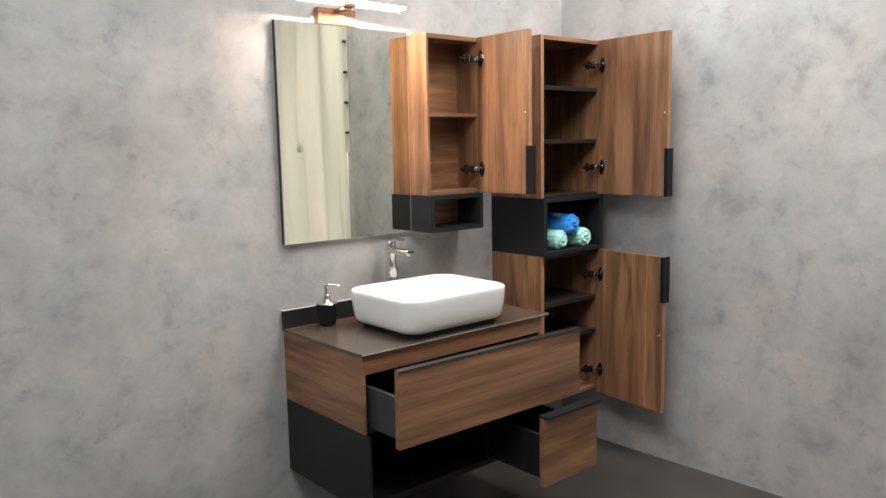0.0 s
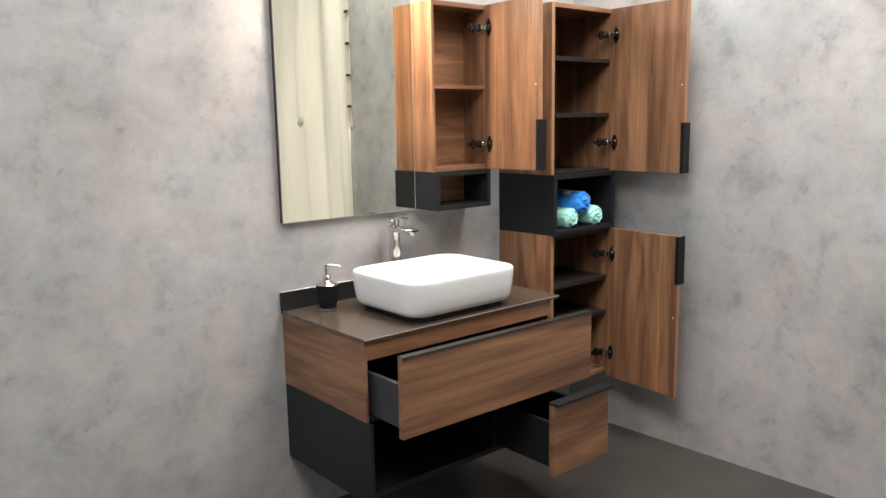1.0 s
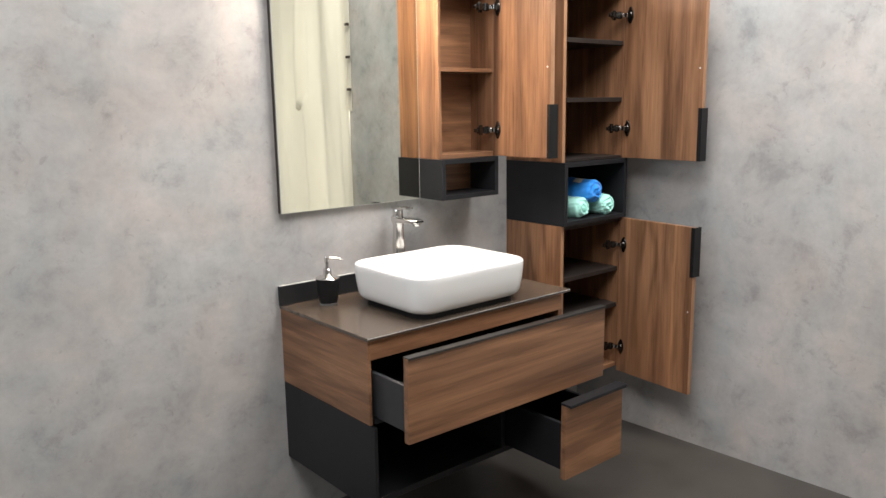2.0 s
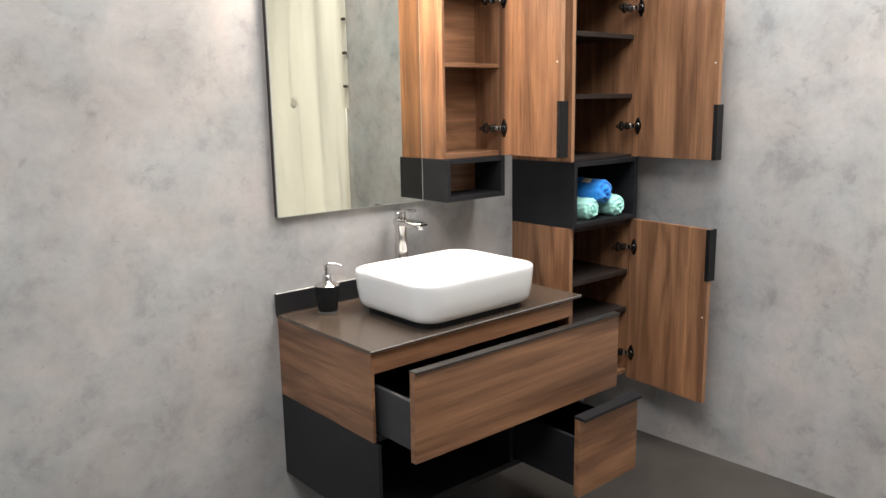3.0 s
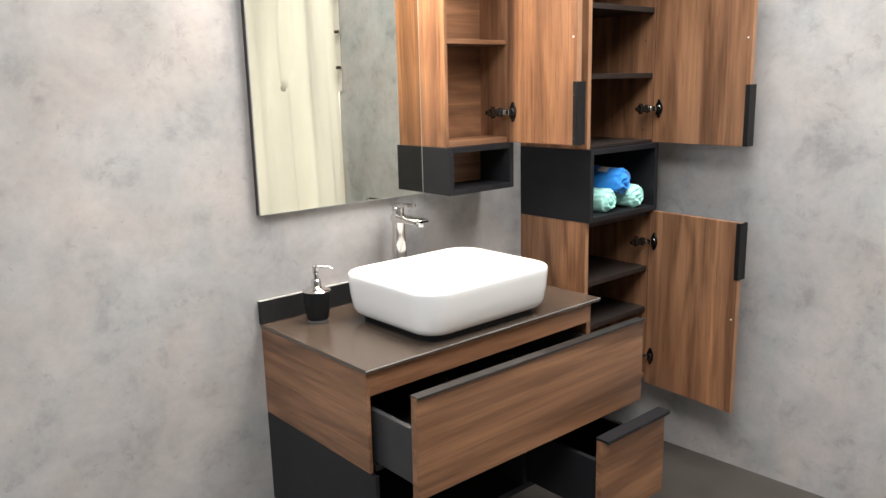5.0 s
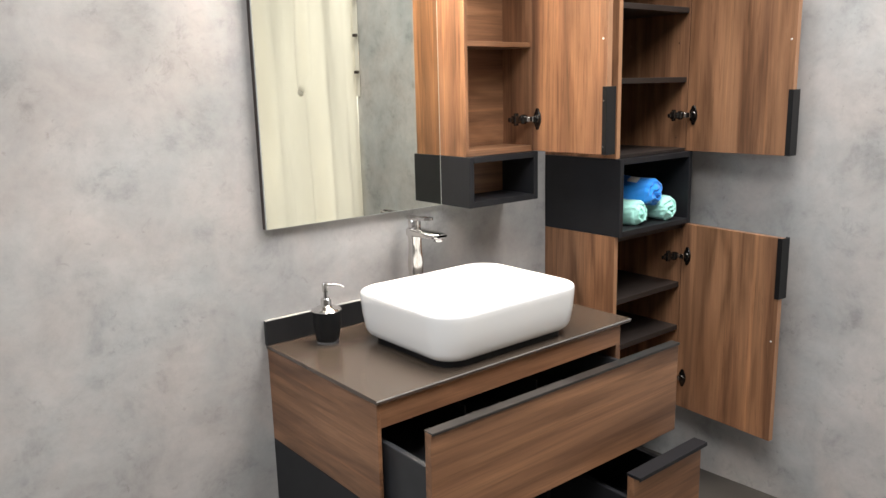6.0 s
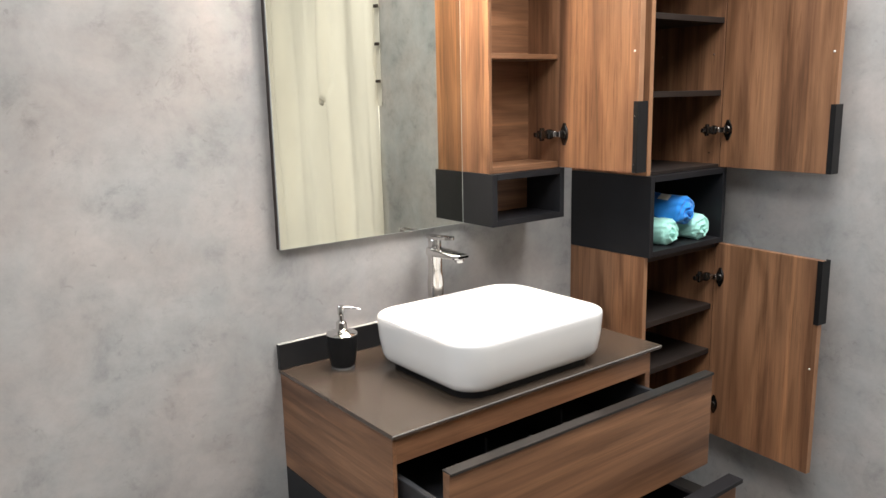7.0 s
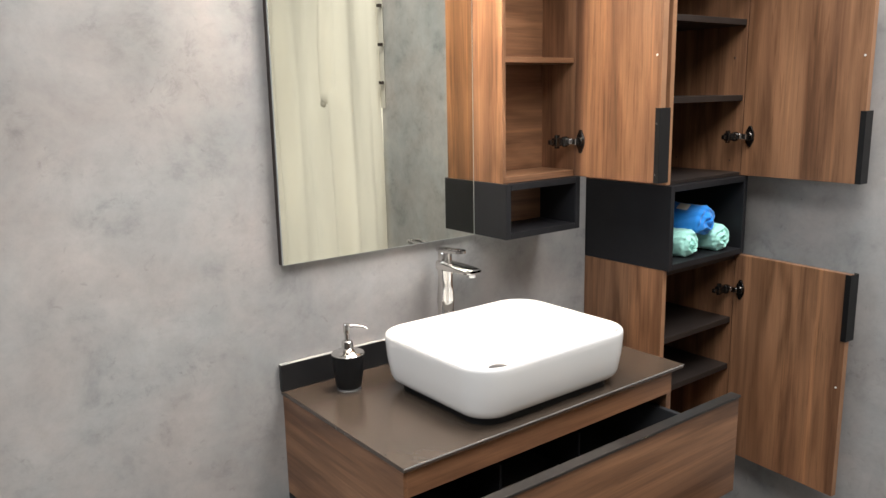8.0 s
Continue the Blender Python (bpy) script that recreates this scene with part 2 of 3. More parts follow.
def thing(name, where, label, category, group=""):
    """An empty at the base of a thing, which parents its parts."""
    ob = new(name)
    ob.empty_display_size = 0.05
    ob.location = where
    return tagged(ob, label, category, group)


def hold(ob, parent):
    """Keeps a part, built in world places, where it is under a moved parent."""
    ob.parent = parent
    ob.matrix_parent_inverse = Matrix.Translation(parent.location).inverted()
    return ob


def structure(name, bm, material, label):
    return tagged(part(name, bm, material), label, kind="structure")


# ---- the room ----
WEST, SOUTH, TOP = -3.2, -4.0, 2.7
structure("floor", box(WEST - 0.2, 1.95, SOUTH - 0.2, 0.15, -0.12, 0.0, 0), FLOOR, "smooth dark taupe floor")
structure("wall_north", box(WEST - 0.2, 1.75, 0.0, 0.15, 0.0, TOP, 0), WALL, "mottled light grey concrete-look wall")


def east_x(y):
    return 1.385 - 0.038 * y


def slab(bm, ya, yb, z0, z1):
    """A stretch of the slightly skewed east wall."""
    low = [bm.verts.new((x, y, z0)) for x, y in ((east_x(ya), ya), (east_x(yb), yb), (east_x(yb) + 0.15, yb), (east_x(ya) + 0.15, ya))]
    up = [bm.verts.new((v.co.x, v.co.y, z1)) for v in low]
    bm.faces.new(low), bm.faces.new(up)
    for i in range(4):
        bm.faces.new((low[i], low[(i + 1) % 4], up[(i + 1) % 4], up[i]))


def east_wall():
    bm = bmesh.new()
    slab(bm, 0.0, -1.82, 0.0, TOP)
    slab(bm, -1.82, -3.45, 2.35, TOP)
    slab(bm, -3.45, SOUTH, 0.0, TOP)
    bmesh.ops.recalc_face_normals(bm, faces=bm.faces)
    return bm


structure("wall_east", east_wall(), WALL, "mottled light grey concrete-look wall beside the tall cabinet")
structure("wall_south", box(WEST - 0.2, 1.75, SOUTH - 0.15, SOUTH, 0.0, TOP, 0), WALL, "plain grey wall")
structure("ceiling", box(WEST - 0.2, 1.75, SOUTH - 0.2, 0.15, TOP, TOP + 0.1, 0), WHITE, "plain white ceiling")


def west_wall():
    bm = box(WEST - 0.15, WEST, SOUTH, -1.12, 0.0, TOP, 0)
    box(WEST - 0.15, WEST, -0.1, 0.0, 0.0, TOP, 0, bm)
    box(WEST - 0.15, WEST, -1.12, -0.1, 0.0, 1.65, 0, bm)
    box(WEST - 0.15, WEST, -1.12, -0.1, 2.55, TOP, 0, bm)
    return bm


structure("wall_west", west_wall(), WALL, "plain grey wall with a window opening")

# ---- wall-hung vanity cabinet ----
CW = 0.77
vanity = thing("vanity_cabinet", (0.385, -0.23, 0.215), "wall-hung walnut and black vanity cabinet with two drawers pulled open", "vanity cabinet")


def under(parent):
    """Makes parts at their world places under one parent."""
    return lambda name, bm, material, label="", smooth=False: hold(part(name, bm, material, None, label, smooth), parent)


put = under(vanity)
put("side_panel", box(0.0, 0.009, -0.455, -0.001, 0.454, 0.684), WOOD_Y, "walnut side panel with level grain")
put("side_panel", box(CW - 0.018, CW, -0.440, -0.001, 0.452, 0.684), WOOD_Y)
put("front_rail", box(0.0092, CW - 0.0182, -0.4530, -0.4350, 0.630, 0.684), WOOD_X, "narrow walnut rail under the top")
put("back_panel", box(0.0182, CW - 0.0182, -0.016, -0.002, 0.468, 0.684), BLACK)
put("shelf_board", box(0.0182, CW - 0.0182, -0.452, -0.0165, 0.452, 0.4675), BLACK)
put("niche_side", box(0.0, 0.010, -0.474, -0.001, 0.209, 0.4535), BLACK, "matt black lower side panel")
put("niche_side", box(CW - 0.018, CW, -0.438, -0.001, 0.213, 0.4515), BLACK)
put("divider", box(0.500, 0.516, -0.436, -0.0165, 0.2315, 0.4515), BLACK)
put("niche_bottom", box(0.0102, CW - 0.0182, -0.437, -0.0165, 0.213, 0.231), BLACK, "black bottom board of the open shelf")
put("niche_back", box(0.0102, CW - 0.0182, -0.016, -0.002, 0.213, 0.4515), BLACK)


def drawer(x0, x1, y, z0, z1, box_top, box_low, back, lip_front, label, sides, pull, lip_high=0.0034, roll=0.0):
    """A drawer pulled out: its front, the steel sides, bottom, back and the lip to pull."""
    board = box(x0, x1, y, y + 0.018, z0, z1, 0.001)
    sag = Matrix.Translation(((x0 + x1) / 2, 0, z0)) @ Matrix.Rotation(radians(roll), 4, "Y") @ Matrix.Translation((-(x0 + x1) / 2, 0, -z0))
    bmesh.ops.transform(board, matrix=sag, verts=board.verts)
    front = put("drawer", board, WOOD_X, label)

    def sub(name, bm, material, text=""):
        ob = part(name, bm, material, None, text)
        ob.parent = front
        ob.matrix_parent_inverse = front.matrix_parent_inverse.inverted() @ Matrix.Translation(vanity.location).inverted()
        return ob

    s0, s1 = x0 + 0.017, x1 - 0.020
    sub("drawer_side", box(s0, s0 + 0.013, y + 0.0182, back, box_low, box_top, 0.002), sides, "dark drawer side")
    sub("drawer_side", box(s1 - 0.013, s1, y + 0.0182, back, box_low, box_top, 0.002), sides)
    sub("drawer_bottom", box(s0 + 0.0135, s1 - 0.0135, y + 0.0185, back - 0.0005, box_low + 0.004, box_low + 0.018), INNER)
    sub("drawer_back", box(s0 + 0.0135, s1 - 0.0135, back - 0.016, back - 0.001, box_low + 0.0185, box_top), BLACK)
    lip = box(x0, x1, y - lip_front, y + 0.020, z1 + 0.0004, z1 + lip_high, 0.0008)
    box(x0, x1, y - lip_front, y - lip_front + 0.0025, z1 - 0.002, z1 + 0.001, 0.0005, lip)
    bmesh.ops.transform(lip, matrix=sag, verts=lip.verts)
    sub("pull_lip", lip, pull, "thin dark metal pull along the top edge")
    return front, sub


_, wide_sub = drawer(0.006, CW - 0.004, -0.613, 0.450, 0.670, 0.592, 0.470, -0.17, 0.004, "wide walnut drawer, pulled open", DARKGREY, BRONZE, roll=0.5)
drawer(0.508, 0.768, -0.686, 0.213, 0.436, 0.372, 0.229, -0.24, 0.016, "small walnut drawer, pulled open", BLACK, BLACK, 0.0075)
# partition round the waste pipe and the small cam at the far end
wide_sub("partition", box(0.27, 0.275, -0.40, -0.187, 0.489, 0.585), BLACK)
wide_sub("partition", box(0.50, 0.505, -0.40, -0.187, 0.489, 0.585), BLACK)
cam_disc = lathe(0, 0, [(0.0001, 0), (0.006, 0), (0.006, 0.003), (0.004, 0.004), (0.0001, 0.004)], 16)
bmesh.ops.transform(cam_disc, matrix=pose(0.733, -0.56, 0.575, 0, -90, 0), verts=cam_disc.verts)
wide_sub("cam_screw", cam_disc, STEEL)

# ---- worktop ----
worktop = thing("worktop", (0.39, -0.23, 0.6845), "thin taupe ceramic vanity top with a black upstand", "countertop")
put_top = under(worktop)
put_top("top_slab", box(-0.003, 0.783, -0.4615, -0.0005, 0.6843, 0.693, 0.0006), COUNTER, "taupe ceramic slab")
edge = box(-0.0036, 0.7836, -0.4623, -0.4616, 0.6903, 0.6927, 0)
put_top("front_edge", edge, COUNTER_EDGE, "pale ground front edge")
put_top("upstand", box(-0.005, 0.665, -0.0125, -0.0008, 0.6934, 0.7525, 0.001), SPLASH, "low black upstand along the wall")
put_top("upstand_edge", box(-0.005, 0.665, -0.0123, -0.0010, 0.7526, 0.7532, 0), COUNTER_EDGE)

# ---- basin ----
basin = thing("wash_basin", (0.385, -0.286, 0.693), "white ceramic rectangular vessel basin with rounded corners", "basin")
BX0, BX1, BY0, BY1, BT = 0.168, 0.608, -0.464, -0.104, 0.818


def inset(d, r, z):
    return rounded(BX0 + d, BX1 - d, BY0 + d, BY1 - d, r, z, 12)


bowl = loft([inset(0.094, 0.03, 0.6934), inset(0.092, 0.03, 0.702), inset(0.086, 0.032, 0.7053), inset(0.046, 0.042, 0.7058), inset(0.032, 0.05, 0.7075), inset(0.022, 0.056, 0.7115),
             inset(0.0135, 0.06, 0.7195), inset(0.009, 0.064, 0.730), inset(0.0035, 0.068, 0.765), inset(0.0008, 0.07, 0.798), inset(0.0, 0.072, 0.810), inset(0.0008, 0.0715, 0.8145), inset(0.0026, 0.071, 0.8170), inset(0.0058, 0.07, BT),
             inset(0.0088, 0.069, 0.8170), inset(0.0108, 0.068, 0.8145), inset(0.0125, 0.066, 0.808), inset(0.0165, 0.064, 0.79), inset(0.026, 0.058, 0.747), inset(0.035, 0.052, 0.727),
             inset(0.055, 0.045, 0.718), inset(0.09, 0.04, 0.7135), inset(0.15, 0.03, 0.712)])
hold(part("bowl", bowl, CERAMIC, None, "", True), basin)
# black ring added to paint the dark shade in the gap under the basin
shade_ring = loft([inset(0.034, 0.045, 0.6931), inset(0.034, 0.045, 0.7066), inset(0.060, 0.03, 0.7066), inset(0.060, 0.03, 0.6931)])
hold(part("basin_shade_ring", shade_ring, RUBBER, None, "black ring standing in for the shade under the basin"), basin)
hold(part("drain", lathe(0.408, -0.246, [(0.0001, 0.7122), (0.024, 0.7122), (0.025, 0.7140), (0.021, 0.7165), (0.010, 0.7175), (0.0001, 0.7177)], 32), BRONZE, None, "round dark metal drain", True), basin)

# ---- tap ----
tap = thing("basin_tap", (0.412, -0.055, 0.693), "tall chrome basin tap with a flat ring lever", "tap")
TX, TY = 0.407, -0.057


def square_ring(hw, hd, r, z, dx=0.0, dy=0.0):
    return rounded(TX - hw + dx, TX + hw + dx, TY - hd + dy, TY + hd + dy, r, z, 6)


stem = loft([square_ring(0.024, 0.024, 0.023, 0.6932), square_ring(0.024, 0.024, 0.023, 0.699), square_ring(0.019, 0.019, 0.017, 0.702), square_ring(0.0185, 0.0185, 0.016, 0.76),
             square_ring(0.0185, 0.0185, 0.016, 0.808), square_ring(0.0175, 0.0175, 0.015, 0.8085), square_ring(0.0175, 0.0175, 0.015, 0.8115), square_ring(0.0185, 0.0185, 0.016, 0.812),
             square_ring(0.0195, 0.0195, 0.016, 0.835), square_ring(0.0165, 0.0165, 0.014, 0.872), square_ring(0.0165, 0.0165, 0.014, 0.895), square_ring(0.019, 0.019, 0.016, 0.912),
             square_ring(0.020, 0.020, 0.017, 0.924), square_ring(0.0185, 0.0185, 0.016, 0.928)])
hold(part("body", stem, CHROME, None, "", True), tap)


def spout():
    rings = []
    for t in (0.0, 0.15, 0.35, 0.6, 0.8, 0.93, 1.0):
        y = TY + 0.012 - 0.124 * t
        w = 0.0195 + 0.002 * math.sin(math.pi * t) - (0.004 if t == 1.0 else 0)
        top, lowz = 0.929 - 0.004 * t, 0.906 + 0.006 * t - (-0.002 if t == 1.0 else 0)
        r = 0.008
        rings.append([(TX + a, y, (top + lowz) / 2 + b) for a, b, _ in rounded(-w, w, -(top - lowz) / 2, (top - lowz) / 2, r, 0, 5)])
    return loft(rings)


hold(part("spout", spout(), CHROME, None, "", True), tap)
hold(part("aerator", lathe(TX, TY - 0.096, [(0.0001, 0.905), (0.0105, 0.905), (0.0115, 0.9065), (0.0115, 0.915)], 20), STEEL, None, "", True), tap)
hold(part("cartridge_neck", lathe(TX, TY, [(0.016, 0.928), (0.0165, 0.93), (0.0165, 0.948), (0.015, 0.951)], 28), CHROME, None, "", True), tap)


def lever():
    """A flat, open ring on the neck, longer towards the front."""
    out = [(TX + 0.021 * math.cos(a), TY - 0.022 + 0.050 * math.sin(a)) for a in (2 * math.pi * i / 40 for i in range(40))]
    inn = [(TX + 0.0115 * math.cos(a), TY - 0.036 + 0.026 * math.sin(a)) for a in (2 * math.pi * i / 40 for i in range(40))]
    bm = bmesh.new()
    rows = [[bm.verts.new((x, y, z + 0.10 * max(0.0, TY - y) * 0.6)) for x, y in loop] for loop, z in ((out, 0.951), (out, 0.957), (inn, 0.957), (inn, 0.951))]
    for a, b in zip(rows, rows[1:] + rows[:1]):
        for i in range(40):
            j = (i + 1) % 40
            bm.faces.new((a[i], a[j], b[j], b[i]))
    bmesh.ops.recalc_face_normals(bm, faces=bm.faces)
    return bm


hold(part("lever", lever(), CHROME, None, "flat open ring lever", True), tap)

# ---- soap dispenser ----
SX, SY = 0.115, -0.088
soap = thing("soap_dispenser", (SX, SY, 0.693), "black soap dispenser with chrome pump and clear foot", "soap dispenser")
hold(part("foot", lathe(SX, SY, [(0.0001, 0.6932), (0.025, 0.6932), (0.0265, 0.6945), (0.0265, 0.699), (0.025, 0.700), (0.0001, 0.7001)]), ACRYLIC, None, "clear acrylic foot", True), soap)
hold(part("bottle", lathe(SX, SY, [(0.0001, 0.7003), (0.0262, 0.7003), (0.0275, 0.703), (0.0325, 0.738), (0.035, 0.768), (0.0352, 0.7715), (0.034, 0.7725), (0.0001, 0.7726)]), RUBBER, None, "matt black bottle", True), soap)
hold(part("collar", lathe(SX, SY, [(0.0345, 0.7728), (0.0355, 0.774), (0.0345, 0.7755), (0.027, 0.779), (0.016, 0.782), (0.0125, 0.786), (0.012, 0.80), (0.010, 0.8025), (0.0001, 0.803)]), CHROME, None, "domed chrome collar", True), soap)
hold(part("pump_stem", lathe(SX, SY, [(0.0055, 0.803), (0.0055, 0.818), (0.0072, 0.820), (0.0078, 0.836), (0.0065, 0.839), (0.0001, 0.8395)], 24), CHROME, None, "", True), soap)
hold(part("nozzle", tube([(SX, SY, 0.834), (SX + 0.015, SY - 0.012, 0.8345), (SX + 0.028, SY - 0.022, 0.833), (SX + 0.034, SY - 0.027, 0.828)], [0.0036, 0.0027, 0.0022, 0.0020], 12), CHROME, None, "", True), soap)

# ---- mirror and its lamp ----
mirror = thing("wall_mirror", (0.27, 0.0, 0.97), "frameless rectangular wall mirror reflecting a cream curtain", "mirror")
MX0, MX1, MZ0, MZ1 = 0.010, 0.5285, 0.9695, 1.679
put_m = under(mirror)
put_m("backing_board", box(MX0, MX1, -0.0155, -0.001, MZ0, MZ1, 0.0005), BACKING, "dark brown backing board")
put_m("glass", box(MX0 + 0.001, MX1 - 0.001, -0.0205, -0.0158, MZ0 + 0.001, MZ1 - 0.001, 0.0), MIRROR, "silvered glass")
rim = box(MX0, MX0 + 0.0008, -0.0205, -0.0158, MZ0, MZ1, 0)
box(MX1 - 0.0008, MX1, -0.0212, -0.0158, MZ0, MZ1, 0, rim)
box(MX0, MX1, -0.0205, -0.0158, MZ0, MZ0 + 0.0008, 0, rim)
box(MX0, MX1, -0.0205, -0.0158, MZ1 - 0.0008, MZ1, 0, rim)
put_m("glass_edge", rim, SILVER_EDGE, "pale ground glass edge")

lamp = thing("mirror_lamp", (0.235, -0.02, 1.679), "walnut mirror lamp with a slim lit bar", "wall lamp")
put_l = under(lamp)
put_l("mount", box(0.163, 0.307, -0.030, -0.001, 1.6795, 1.731, 0.0012), WOOD_X, "walnut mounting block")
put_l("arm", box(0.222, 0.248, -0.096, -0.0305, 1.7195, 1.7275, 0.001), EDGE)
put_l("neck", box(0.212, 0.258, -0.107, -0.083, 1.7277, 1.7395, 0.0008), EDGE)
put_l("bar", box(0.0, 0.464, -0.108, -0.081, 1.7462, 1.7490, 0.001), STEEL, "slim silver bar")
# added flange that keeps the diffuser's glow off the mount and wall
put_l("bar_back", box(0.0, 0.464, -0.0805, -0.0790, 1.7315, 1.7490, 0.0005), STEEL)
put_l("end_cap", box(0.4605, 0.4640, -0.1079, -0.0811, 1.7400, 1.7460, 0.0006), SHELF, "dark end cap")
put_l("end_cap", box(0.0, 0.0035, -0.1079, -0.0811, 1.7400, 1.7460, 0.0006), SHELF)
put_l("front_strip", box(0.070, 0.460, -0.1085, -0.1063, 1.7412, 1.7460, 0.0005), LED_FRONT, "bright front strip")
put_l("diffuser", box(0.070, 0.460, -0.106, -0.082, 1.7400, 1.7460, 0.001), LED, "lit warm white diffuser")

# ---- hinges and doors ----


def hinge(door, z):
    """A cup hinge on the inner face of a door whose own x runs from its hinge edge and whose inner face is y = 0."""
    shape = []
    for k in range(32):
        a = 2 * math.pi * k / 32
        lobe = 0.0135 + 0.0045 * math.cos(2 * a) ** 2
        shape.append((0.022 + (lobe - 0.0045) * math.cos(a), z + 0.029 * math.copysign(abs(math.sin(a)) ** 0.7, math.sin(a))))
    h = loft([[(x, -0.0004, zz) for x, zz in shape], [(x, -0.0028, zz) for x, zz in shape], [(0.022 + (x - 0.022) * 0.85, -0.0036, z + (zz - z) * 0.95) for x, zz in shape]])
    made = lathe(0, 0, [(0.0001, 0), (0.0120, 0), (0.0120, 0.006), (0.0105, 0.008), (0.0001, 0.008)], 24)
    bmesh.ops.transform(made, matrix=pose(0.022, -0.003, z, 90, 0, 0), verts=made.verts)
    me = bpy.data.meshes.new("cup")
    made.to_mesh(me)
    made.free()
    h.from_mesh(me)
    bpy.data.meshes.remove(me)
    plate = part("hinge", h, HINGE, door, "black nickel cup hinge")
    link = box(-0.014, 0.020, -0.017, -0.0112, z - 0.008, z + 0.008, 0.0015)
    box(-0.004, 0.004, -0.022, -0.0112, z - 0.0065, z + 0.0065, 0.001, link)
    part("hinge_link", link, CHROME, plate, "bright steel link")
    arm = box(-0.020, -0.004, -0.060, -0.012, z - 0.0105, z + 0.0105, 0.002)
    box(-0.0185, -0.008, -0.074, -0.0605, z - 0.006, z + 0.006, 0.002, arm)
    box(-0.0215, -0.014, -0.050, -0.036, z - 0.017, z + 0.017, 0.002, arm)
    box(-0.012, -0.001, -0.034, -0.020, z - 0.013, z + 0.013, 0.003, arm)
    part("hinge_arm", arm, HINGE, plate)


def door(cabinet, where, turn, width, z0, z1, handle, hinges, dot, label, screws=False):
    """An open door: x runs from the hinge edge to the free edge, y = 0 is the inner face, the outside is at y = +0.018."""
    d = part("door", box(0.0, width, 0.0, 0.018, z0, z1, 0.0008), WOOD_Z, None, label)
    d.parent = cabinet
    d.matrix_parent_inverse = Matrix.Translation(cabinet.location).inverted()
    d.matrix_basis = pose(where[0], where[1], 0, 0, 0, turn)
    part("edge_band", box(width + 0.0002, width + 0.0012, 0.0005, 0.0175, z0 + 0.0005, z1 - 0.0005, 0), EDGE, d, "light walnut edge band")
    h0, h1 = handle
    grip = box(width - 0.0105, width + 0.0036, -0.0026, -0.0003, h0, h1, 0.0006)
    box(width + 0.0014, width + 0.0038, -0.0026, 0.034, h0, h1, 0.0006, grip)
    box(width - 0.008, width + 0.0038, 0.0318, 0.034, h0, h1, 0.0006, grip)
    g = part("handle", grip, ALU, d, "black metal edge pull")
    for z in (h0 + 0.02, h1 - 0.035) if screws else ():
        s = lathe(0, 0, [(0.0001, 0), (0.0022, 0), (0.002, 0.0008), (0.0001, 0.001)], 12)
        bmesh.ops.transform(s, matrix=pose(width - 0.006, -0.0027, z, 90, 0, 0), verts=s.verts)
        part("screw", s, STEEL, g)
    b = lathe(0, 0, [(0.0001, 0), (0.0028, 0), (0.0025, 0.0015), (0.0013, 0.0021), (0.0001, 0.0022)], 14)
    bmesh.ops.transform(b, matrix=pose(width - 0.012, -0.0004, dot, 90, 0, 0), verts=b.verts)
    part("bumper", b, PEARL, d, "small white door bumper", True)
    for z in hinges:
        hinge(d, z)
    return d


def shell(add, x0, x1, y, z0, z1, mat, t=0.016):
    """Two sides, top and bottom of an open-fronted case against the wall."""
    add("side_panel", box(x0, x0 + t, y, -0.001, z0, z1), mat)
    add("side_panel", box(x1 - t, x1, y, -0.001, z0, z1), mat)


def pegs(add, x, ys, zs, sign):
    for y in ys:
        for z in zs:
            s = lathe(0, 0, [(0.0001, 0), (0.0027, 0), (0.0023, 0.0012), (0.0001, 0.0015)], 12)
            bmesh.ops.transform(s, matrix=pose(x, y, z, 0, -90 * sign, 0), verts=s.verts)
            add("cam_cap", s, STEEL)


# ---- cabinet beside the mirror ----
NX0, NX1, NYF = 0.5295, 0.782, -0.124
side_cab = thing("mirror_cabinet", (0.657, 0.0, 0.967), "narrow walnut wall cabinet beside the mirror, door open, black niche below", "wall cabinet")
put_n = under(side_cab)
shell(put_n, NX0, NX1, NYF, 1.1035, 1.667, WOOD_Z, 0.011)
put_n("top_panel", box(NX0 + 0.0112, NX1 - 0.0112, NYF, -0.001, 1.651, 1.667), WOOD_X)
put_n("bottom_panel", box(NX0 + 0.0112, NX1 - 0.0112, NYF, -0.001, 1.1035, 1.1195), WOOD_X)
put_n("shelf", box(NX0 + 0.0114, NX1 - 0.0114, NYF + 0.004, -0.0125, 1.381, 1.394), WOOD_X, "walnut shelf")
put_n("back_panel", box(NX0 + 0.0113, NX1 - 0.0113, -0.012, -0.0012, 1.1197, 1.6508), WOOD_X, "walnut back with level grain")
put_n("niche_side", box(NX0 - 0.0004, NX0 + 0.0156, -0.137, -0.001, 0.971, 1.103), BLACK, "black niche side")
put_n("niche_side", box(NX1 - 0.0156, NX1 + 0.0004, -0.137, -0.001, 0.971, 1.103), BLACK)
put_n("niche_top", box(NX0 + 0.0158, NX1 - 0.0158, -0.137, -0.001, 1.087, 1.103), BLACK)
put_n("niche_bottom", box(NX0 + 0.0158, NX1 - 0.0158, -0.137, -0.001, 0.971, 0.986), BLACK)
put_n("niche_back", box(NX0 + 0.0158, NX1 - 0.0158, -0.012, -0.0012, 0.9862, 1.0868), WOOD_X, "walnut niche back")
door(side_cab, (0.769, -0.1265), -90.5, 0.256, 1.105, 1.667, (1.105, 1.274), (1.590, 1.191), 1.389, "open walnut door with a black edge pull", True)

